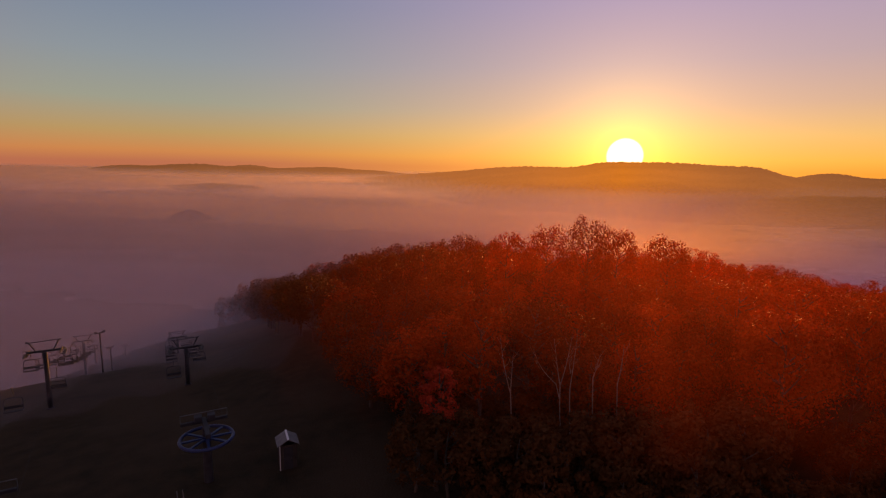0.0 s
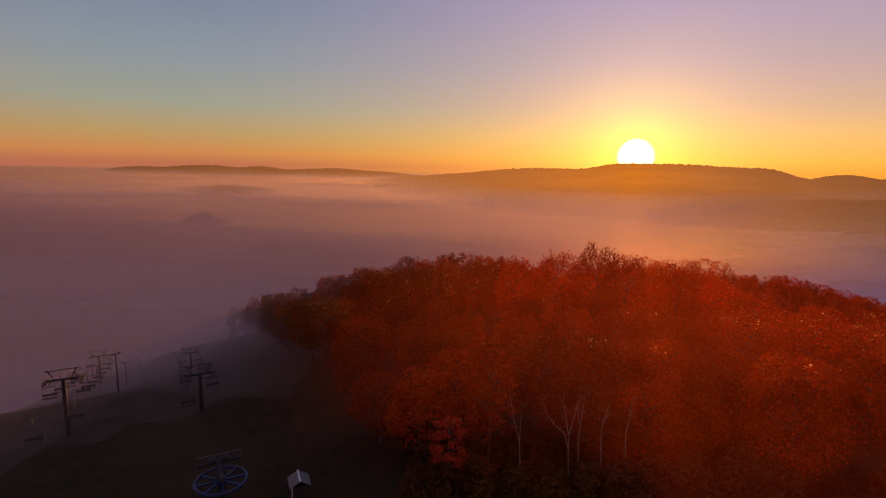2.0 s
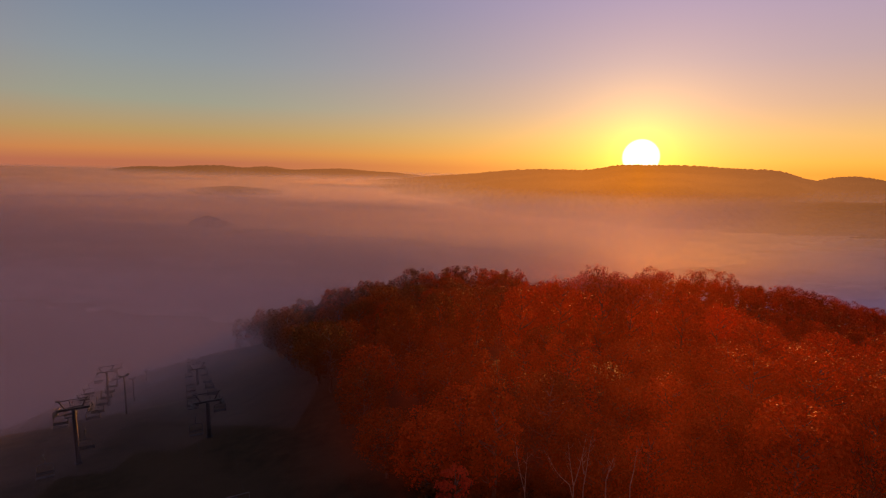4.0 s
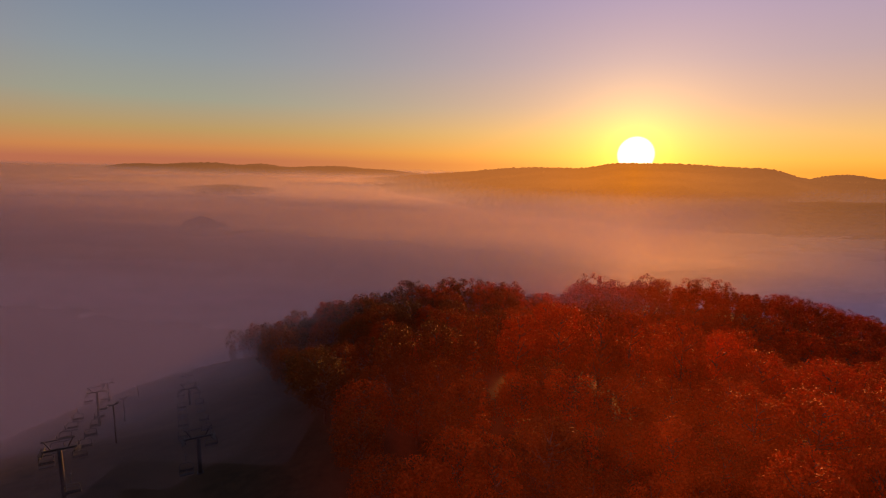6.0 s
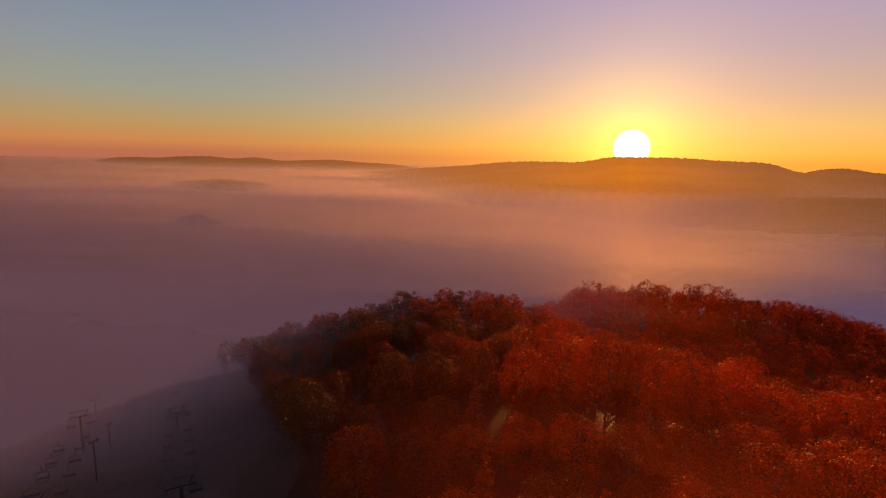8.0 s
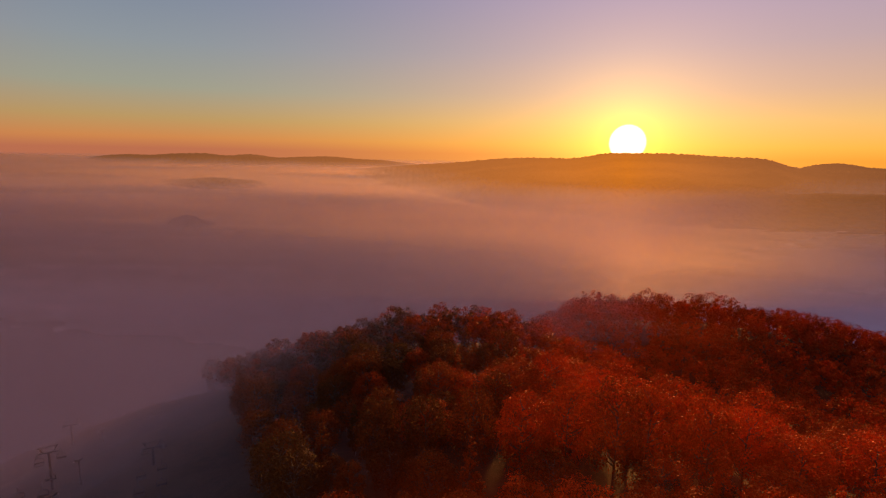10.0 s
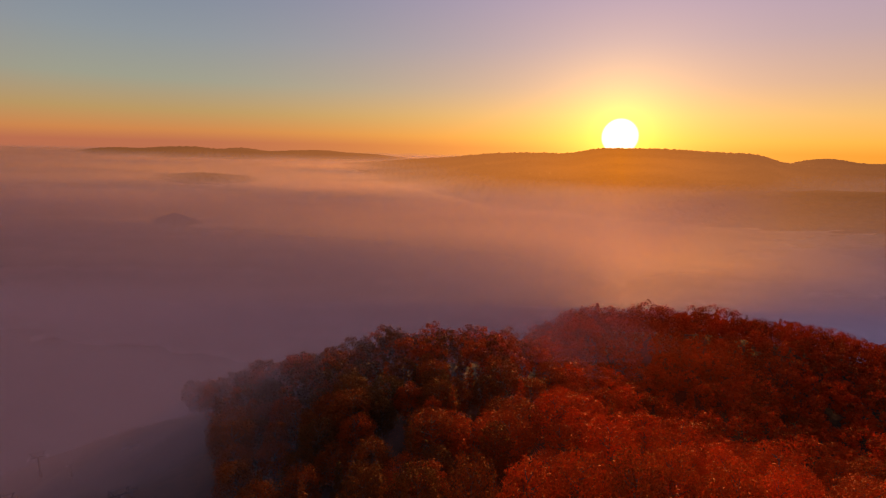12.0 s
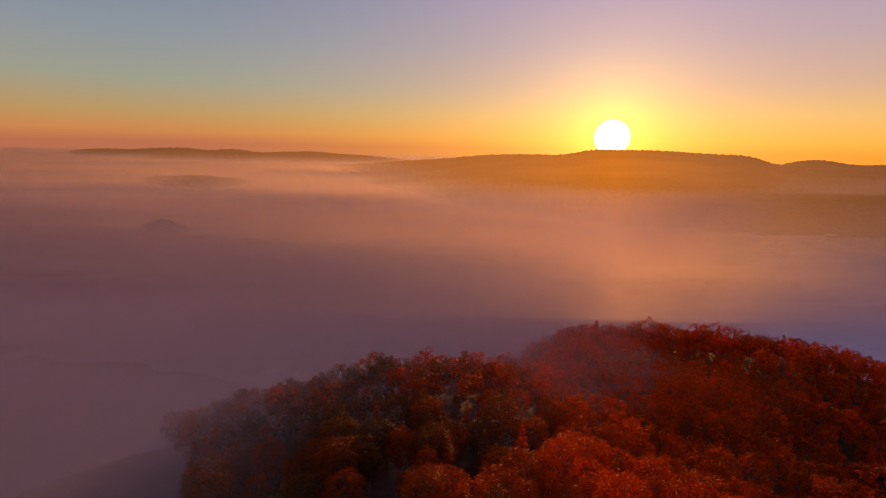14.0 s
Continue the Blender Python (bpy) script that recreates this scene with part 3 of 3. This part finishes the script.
# Trees that stand out from the canopy: place, height of the tip, spread, kind.
STANDING_OUT = (
    (3.2, 42.4, 10.8, 2.9, 7), (38.5, 54.5, 10.2, 5.4, 2), (22.0, 51.5, 7.8, 4.4, 0), (25.2, 48.0, 7.9, 3.8, 1), (28.4, 41.6, 10.2, 4.4, 4), (18.2, 52.8, 6.9, 3.4, 3),
    (-10.3, 94.2, 3.4, 3.3, 1), (-4.5, 93.0, 6.6, 1.8, 5), (-0.6, 90.6, 4.4, 3.0, 7), (7.7, 92.3, 7.7, 2.7, 7), (10.6, 84.4, 7.1, 2.1, 6), (-1.5, 84.6, 6.2, 2.6, 7),
    (19.3, 106.4, 5.8, 4.6, 2), (26.0, 97.5, 5.6, 4.9, 0), (39.0, 101.3, 3.6, 5.0, 4), (40.0, 90.5, 4.4, 4.2, 1), (49.7, 93.3, 4.6, 5.0, 2), (43.8, 74.4, 7.9, 4.4, 0),
    (21.0, 75.0, 14.3, 4.2, 2), (15.6, 77.5, 12.9, 3.9, 0), (26.6, 78.5, 12.5, 3.8, 4), (9.5, 76.6, 11.8, 3.9, 4), (33.5, 77.0, 11.5, 4.2, 1), (3.4, 78.5, 11.0, 3.8, 0),
    (-3.0, 79.5, 9.4, 3.6, 1), (-9.5, 80.5, 8.0, 3.6, 3), (40.5, 80.0, 8.6, 4.0, 0),
    (17.0, 43.0, 6.6, 3.6, 0), (21.4, 44.4, 6.4, 3.4, 3), (12.4, 41.4, 6.2, 3.4, 1), (33.2, 46.5, 8.0, 3.8, 1), (14.0, 63.0, 8.0, 4.2, 2), (-10.5, 120.0, 1.4, 4.2, 0), (23.8, 117.0, -0.2, 4.6, 4), (43.0, 49.0, 9.8, 4.2, 4), (37.0, 44.5, 9.8, 3.6, 0), (33.0, 62.0, 8.2, 4.6, 2))

rng = np.random.default_rng(7)
spots = []
for j in range(60):
    for i in range(95):
        y = 24 + j * 6.6 + rng.uniform(-2.0, 2.0)
        x = -190 + i * 6.8 + (j % 2) * 3.4 + rng.uniform(-2.0, 2.0)
        if x < edge_x(y) + rng.uniform(-1.5, 1.5) or x > 1.05 * y + 25 or y > 280 or x < -150 or (x < 5 and y > 200):
            continue
        if y < 36.5 and x < 30 or math.hypot(x - 8.5, y - 36.5) < 4.0:
            continue
        if any(math.hypot(x - tx, y - ty) < 0.95 * r + 0.6 for tx, ty, _, r, _ in STANDING_OUT):
            continue
        spots.append((x, y))
spots.sort(key=lambda p: math.hypot(p[0] - 14, p[1] - 52))
near_spots, far_spots = spots[:210], spots[210:]
used = set()


def plant(k, m):
    if k not in used:
        used.add(k)
        NEAR_KINDS[k].matrix_basis = m
    else:
        copy_thing(NEAR_KINDS[k], Matrix()).matrix_basis = m


KIND_SIZE = ((12.0, 4.5), (11.0, 4.2), (13.0, 4.8), (10.5, 3.8), (12.5, 4.2), (14.0, 2.2), (12.5, 1.9), (12.5, 2.7))
for x, y, tip, r, k in STANDING_OUT:
    g = float(land(x, y)) - 0.1
    h, own = KIND_SIZE[k]
    plant(k, pose(x, y, g, 0, 0, x * 47) @ Matrix.Diagonal((r / own, r / own, (tip - g) / h, 1)))
for x, y in near_spots:
    k = int(rng.choice(8, p=(0.19, 0.17, 0.14, 0.15, 0.15, 0.06, 0.05, 0.09)))
    s = rng.uniform(0.74, 0.98) * (0.88 if x < -4 and y < 110 else 1.0) * (0.75 if y < 39 else 1.0)
    m = pose(x, y, float(land(x, y)) - 0.1, 0, 0, rng.uniform(0, 360))
    plant(k, m @ Matrix.Diagonal((s * rng.uniform(1.0, 1.22), s * rng.uniform(1.0, 1.22), s, 1)))


def far_wood():
    """The rest of the wood: many crowns joined, each with its own clumps."""
    rng = np.random.default_rng(17)
    vs, fs, at = [], [], 0
    crests = ((52.0, 196.0, 17.5), (48.0, 192.0, 15.5), (80.0, 216.0, 14.5), (86.0, 214.0, 14.0), (102.0, 211.0, 15.5), (107.0, 209.0, 15.0), (96.0, 212.0, 14.5), (133.5, 208.0, 13.0))
    for x, y, h in [(x, y, 0.0) for x, y in far_spots] + list(crests):
        tall = rng.random() < 0.15 and not h
        h = h or rng.uniform(8.5, 13.0)
        r = h * (0.18 if tall else rng.uniform(0.33, 0.42))
        centres, radii = crown_clumps(rng, h, r, h * 0.2, 26, "tall" if tall else "round")
        d = math.hypot(x, y)
        v, f = leaf_cloud(rng, centres, radii, 1100 if d < 200 else 850, 0.26)
        z = float(land(x, y))
        vs.append(v + (x, y, z))
        fs.append(f + at)
        at += len(v)
    crowns = part("far_wood", array_mesh("far_wood", np.concatenate(vs), np.concatenate(fs)), LEAF_FAR)
    tagged(crowns, "autumn treetops of the wood stretching over the hill", "trees", kind="stuff")


far_wood()


# ---- chairlifts ----
DOWN = Vector((-0.5, 0.866, 0)).normalized()
ACROSS = Vector((DOWN.y, -DOWN.x, 0))
TURN = math.degrees(math.atan2(-DOWN.x, DOWN.y))


def lift_tower(arm_over_ground):
    """Steel tower, local y down the line; its origin is at the level of the arm."""
    h = arm_over_ground
    thing = new("lift_tower")
    part("pole", Build().tube([(0, 0, -h - 0.6), (0, 0, -h * 0.5), (0, 0, -0.05)], [0.27, 0.25, 0.22], 14), DARK, thing, smooth=True)
    part("base_flange", Build().disc((0, 0, -h + 0.12), (0, 0, 1), 0.42, 0.10, 16), DARK, thing)
    part("crossarm", Build().box((0, 0, 0.0), (3.3, 0.24, 0.24), bevel=0.03), DARK, thing)
    for s in (-1, 1):
        part("lifting_strut", Build().tube([(s * 0.85, 0, 0.1), (s * 1.40, 0, 1.18), (s * 1.62, 0, 1.27)], 0.075, 8), DARK, thing)
    part("lifting_beam", Build().tube([(-1.72, 0, 1.12), (1.62, 0, 1.22)], 0.055, 8), DARK, thing)
    for s in (-1, 1):
        train = part("sheave_train", Build().box((s * 1.6, 0, -0.08), (0.09, 1.7, 0.12), bevel=0.02).box((s * 1.6, 0, 0.03), (0.18, 0.3, 0.22)), DARK, thing)
        for y in (-0.75, -0.25, 0.25, 0.75):
            part("sheave", Build().disc((s * 1.52, y, -0.08), (1, 0, 0), 0.2, 0.07, 14), RUBBER, train)
        part("walkway", Build().tube([(s * 1.72, -0.8, -0.35), (s * 1.95, -0.8, 0.05), (s * 1.95, 0.8, 0.05), (s * 1.72, 0.8, -0.35)], 0.03, 6)
             .box((s * 1.86, 0, -0.36), (0.34, 1.7, 0.05)), DARK, thing)
    for k in range(int(h / 0.45)):
        part("rung", Build().tube([(-0.17, -0.33, -h + 0.6 + k * 0.45), (0.17, -0.33, -h + 0.6 + k * 0.45)], 0.014, 5), DARK, thing)
    part("ladder_rails", Build().tube([(-0.17, -0.33, -h + 0.3), (-0.17, -0.33, -0.2)], 0.02, 5).tube([(0.17, -0.33, -h + 0.3), (0.17, -0.33, -0.2)], 0.02, 5), DARK, thing)
    return tagged(thing, "dark steel chairlift tower with a flared lifting frame on its crossarm", "lift tower", "chairlift towers")


def lift_chair():
    """Double chair that hangs from the rope at its origin, local y the way it faces."""
    thing = new("lift_chair")
    hang = [(0, 0, 0.05), (0, -0.05, -0.3), (0, -0.36, -0.62), (0, -0.38, -0.85), (0, -0.2, -1.02)]
    part("hanger", Build().tube(hang, [0.05, 0.045, 0.04, 0.04, 0.04], 8), DARK, thing)
    part("rope_grip", Build().box((0, 0, 0.03), (0.12, 0.36, 0.14), bevel=0.03), DARK, thing)
    bail = [(-0.72, 0.42, -2.20), (-0.74, 0.05, -2.28), (-0.74, -0.12, -2.1), (-0.72, -0.2, -1.25), (-0.58, -0.2, -1.06), (-0.3, -0.2, -1.02), (0.3, -0.2, -1.02),
            (0.58, -0.2, -1.06), (0.72, -0.2, -1.25), (0.74, -0.12, -2.1), (0.74, 0.05, -2.28), (0.72, 0.42, -2.20)]
    part("bail_frame", Build().tube(bail, 0.04, 8), DARK, thing)
    for y in (0.04, 0.16, 0.28, 0.40):
        part("seat_slat", Build().box((0, y, -2.24), (1.42, 0.10, 0.06)), DARK, thing)
    for z in (-2.04, -1.88):
        part("back_slat", Build().box((0, -0.15, z), (1.42, 0.05, 0.11)), DARK, thing)
    part("restraint_bar", Build().tube([(-0.7, -0.18, -1.5), (-0.7, 0.5, -1.72), (0.7, 0.5, -1.72), (0.7, -0.18, -1.5)], 0.022, 6), DARK, thing)
    return tagged(thing, "empty dark metal double chair hanging from its rope", "lift chair", "chairlift chairs")


def lift_terminal(wheel, label):
    """Return station: a bullwheel laid flat under a frame on one mast; origin at the wheel's level."""
    thing = new("lift_terminal")
    rim = [(1.9 * math.cos(a), 1.9 * math.sin(a), 0) for a in np.linspace(0, math.tau, 33)[:-1]]
    w = part("bullwheel", Build().tube(rim, 0.13, 8, closed=True), wheel, thing, "large spoked wheel")
    for k in range(8):
        a = k * math.tau / 8
        part("spoke", Build().box((0.98 * math.cos(a), 0.98 * math.sin(a), 0), (1.75, 0.20, 0.12), pose(0, 0, 0, 0, 0, math.degrees(a))), wheel, w)
    part("hub", Build().disc((0, 0, 0), (0, 0, 1), 0.34, 0.4, 16), wheel, w)
    part("mast", Build().tube([(0, 0, -3.6), (0, 0, 0.9)], [0.36, 0.28], 12), DARK, thing)
    part("head_beam", Build().box((0, 0.2, 0.75), (0.35, 3.2, 0.35), bevel=0.03), DARK, thing)
    part("cross_beam", Build().box((0, 1.5, 0.72), (3.4, 0.25, 0.25), bevel=0.03), DARK, thing)
    for x in (-0.45, 0.5):
        part("drive_box", Build().box((x, 1.2, 1.12), (0.55, 0.7, 0.5), bevel=0.05), DARK, thing)
    part("guard_rail", Build().tube([(-1.7, 1.5, 0.85), (-1.7, 1.5, 1.45), (1.7, 1.5, 1.45), (1.7, 1.5, 0.85)], 0.03, 6), STEEL, thing)
    return tagged(thing, label, "lift terminal")


def rope(points, label):
    path = [Vector(p) for p in points]
    fine = []
    for a, b in zip(path, path[1:]):
        sag = (b - a).length * 0.008
        fine += [a.lerp(b, f) - Vector((0, 0, sag * 4 * f * (1 - f))) for f in np.linspace(0, 1, 9)[:-1]]
    ob = part("haul_rope", Build().tube(fine + [path[-1]], 0.009, 6), CABLE)
    tagged(ob, label, "cable", "haul ropes of the lifts")
    return fine + [path[-1]]


def on_rope(path, far):
    for a, b in zip(path, path[1:]):
        long = (b - a).length
        if far <= long:
            return a.lerp(b, far / long)
        far -= long
    return path[-1]


def chairlift(wheel, towers, mat, label, chairs):
    """One lift: its terminal, towers, two ropes and the chairs on them."""
    end = lift_terminal(mat, label)
    end.matrix_basis = Matrix.Translation(wheel) @ pose(0, 0, 0, 0, 0, TURN)
    for x, y, z in towers:
        t = lift_tower(max(3.0, z - float(land(x, y))))
        t.matrix_basis = Matrix.Translation((x, y, z)) @ pose(0, 0, 0, 0, 0, TURN)
    for s, starts in zip((-1, 1), chairs):
        side = ACROSS * 1.6 * s
        line = [Vector(wheel) + side] + [Vector(t) + side + Vector((0, 0, 0.12)) for t in towers]
        path = rope(line, "thin steel haul rope running over the towers' sheaves")
        for far in starts:
            at = Matrix.Translation(on_rope(path, far)) @ pose(0, 0, 0, 0, 0, TURN + (0 if s > 0 else 180))
            if CHAIRS:
                CHAIRS.append(copy_thing(CHAIRS[0], at))
            else:
                CHAIRS.append(lift_chair())
                CHAIRS[0].matrix_basis = at


CHAIRS = []
chairlift((-17.9, 37.5, -0.8), ((-32.6, 63.7, -3.2), (-56.7, 107.0, -16.9), (-75.6, 141.0, -29.0)), BLUE,
          "chairlift return terminal with a blue spoked bullwheel on a dark mast", ((25.5, 42.0, 51.5, 61.0, 70.0, 88.0), (33.0, 45.0, 54.0, 63.0, 72.0, 90.0)))
chairlift((-28.6, 29.6, -2.2), ((-45.7, 57.4, -1.65), (-76.2, 105.9, -17.8), (-97.0, 139.0, -31.0)), DARK,
          "dark chairlift return terminal standing on the shaded slope", ((22.5, 34.5, 44.0, 53.0, 62.0, 71.0, 92.0), (26.5, 36.0, 43.0, 52.0, 61.0, 70.0, 79.0, 95.0)))


def lamp_post(x, y, top, heads):
    g = float(land(x, y))
    thing = new("lamp_post")
    h = top - g
    part("pole", Build().tube([(0, 0, -0.5), (0, 0, h)], [0.14, 0.09], 10), BOARD, thing, smooth=True)
    part("bracket", Build().box((0, 0, h - 0.15), (0.12, 1.1, 0.10)), DARK, thing)
    for s in heads:
        lamp = part("lamp_head", Build().box((0, s * 0.55, h), (0.34, 0.42, 0.26), pose(0, 0, 0, s * 25, 0, 0), 0.05), DARK, thing)
        part("lens", Build().box((0, s * 0.74, h - 0.09), (0.28, 0.03, 0.2), pose(0, 0, 0, s * 25, 0, 0)), PALE, lamp)
    thing.matrix_basis = pose(x, y, g, 0, 0, TURN - 65)
    return tagged(thing, "tall slope lighting pole with two lamp heads", "lamp post", "slope lamp posts")


lamp_post(-53.2, 77.8, -6.2, (-1, 1))
lamp_post(-69.9, 105.0, -18.6, (-1, 1))
lamp_post(-84.0, 132.0, -28.0, (-1, 1))


def booth():
    """Attendant's hut beside the terminal."""
    thing = new("lift_booth")
    w, h = 1.25, 2.15
    for k in range(6):
        x = -w / 2 + (k + 0.5) * w / 6
        for y in (-w / 2, w / 2):
            part("wall_board", Build().box((x, y, h / 2), (w / 6 - 0.008, 0.05, h)), BOARD, thing)
        for s in (-w / 2, w / 2):
            part("wall_board", Build().box((s, x, h / 2), (0.05, w / 6 - 0.008, h)), BOARD, thing)
    for s in (-1, 1):
        for q in (-1, 1):
            part("corner_trim", Build().box((s * (w / 2 + 0.02), q * (w / 2 + 0.02), h / 2), (0.07, 0.07, h)), PALE if (s, q) == (-1, -1) else BOARD, thing)
    roof = Build()
    for s in (-1, 1):
        part("roof_panel", Build().box((s * 0.43, 0, h + 0.30), (1.0, 1.75, 0.05), pose(0, 0, 0, 0, s * 30, 0)), ROOFING, thing, "light grey metal roof sheet")
    part("ridge_cap", roof.box((0, 0, h + 0.56), (0.16, 1.78, 0.05)), PALE, thing)
    door = part("door", Build().box((0, -w / 2 - 0.04, 1.0), (0.7, 0.04, 1.9)), DARK, thing)
    part("handle", Build().box((0.26, -w / 2 - 0.09, 1.0), (0.03, 0.06, 0.14)), STEEL, door)
    x, y = -12.5, 40.0
    thing.matrix_basis = pose(x, y, float(land(x, y)), 0, 0, 24)
    return tagged(thing, "small boarded lift attendant's hut with a light grey gabled roof", "hut")


booth()
for x, y in ((-18.9, 34.7), (-18.55, 34.85)):
    g = float(land(x, y))
    ob = part("marker_post", Build().box((0, 0, 0.35), (0.07, 0.07, 1.2), bevel=0.015), ROOFING)
    ob.matrix_basis = pose(x, y, g, 2, -2, 20)
    tagged(ob, "short grey marker post stuck in the grass", "post", "marker posts")

# ---- single trees that stand out ----
red = tree("scarlet_maple", 301, 10.2, 1.6, "round", 26, 1500, 0.11, LEAF_RED, BARK, "small scarlet maple glowing at the edge of the wood", 0.5)
red.matrix_basis = pose(-0.1, 35.9, float(land(-0.1, 35.9)), 0, 0, 40)
copy_thing(red, Matrix()).matrix_basis = pose(28.9, 82.3, float(land(28.9, 82.3)), 0, 0, 110) @ Matrix.Diagonal((1.3, 1.3, 0.9, 1))
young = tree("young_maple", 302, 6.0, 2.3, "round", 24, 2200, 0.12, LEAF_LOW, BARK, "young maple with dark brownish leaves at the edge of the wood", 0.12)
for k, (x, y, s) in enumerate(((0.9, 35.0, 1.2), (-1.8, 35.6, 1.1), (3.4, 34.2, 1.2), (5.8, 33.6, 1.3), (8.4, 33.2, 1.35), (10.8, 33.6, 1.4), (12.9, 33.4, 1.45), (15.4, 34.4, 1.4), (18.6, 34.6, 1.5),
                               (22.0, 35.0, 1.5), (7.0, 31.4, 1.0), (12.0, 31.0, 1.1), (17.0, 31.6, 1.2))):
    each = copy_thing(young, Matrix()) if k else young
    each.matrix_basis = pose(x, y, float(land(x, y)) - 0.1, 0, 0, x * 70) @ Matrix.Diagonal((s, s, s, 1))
for seed, x, y, fork, limbs in (
        (1, 8.7, 36.0, 4.7, ((0, 0, -0.6, 3.5), (0, 0, 0.8, 4.0), (-0.3, 0.1, -2.2, 3.0))), (2, 9.5, 36.3, 4.3, ((0, 0, 0.25, 4.4), (0, 1.2, -0.3, 3.0))),
        (3, 11.1, 36.2, 5.2, ((0, 0, 0.25, 2.1), (0, 0, -0.1, 1.4))), (4, 12.9, 36.2, 4.8, ((0, 0, 0.5, 2.8),)), (5, 5.2, 36.4, 3.8, ((0, 0, -0.9, 4.4), (0, 0, 0.1, 3.2)))):
    g = float(land(x, y))
    bare_birch(seed, fork - g, limbs, "leafless birch with a white trunk and thin forked branches").matrix_basis = pose(x, y, g)
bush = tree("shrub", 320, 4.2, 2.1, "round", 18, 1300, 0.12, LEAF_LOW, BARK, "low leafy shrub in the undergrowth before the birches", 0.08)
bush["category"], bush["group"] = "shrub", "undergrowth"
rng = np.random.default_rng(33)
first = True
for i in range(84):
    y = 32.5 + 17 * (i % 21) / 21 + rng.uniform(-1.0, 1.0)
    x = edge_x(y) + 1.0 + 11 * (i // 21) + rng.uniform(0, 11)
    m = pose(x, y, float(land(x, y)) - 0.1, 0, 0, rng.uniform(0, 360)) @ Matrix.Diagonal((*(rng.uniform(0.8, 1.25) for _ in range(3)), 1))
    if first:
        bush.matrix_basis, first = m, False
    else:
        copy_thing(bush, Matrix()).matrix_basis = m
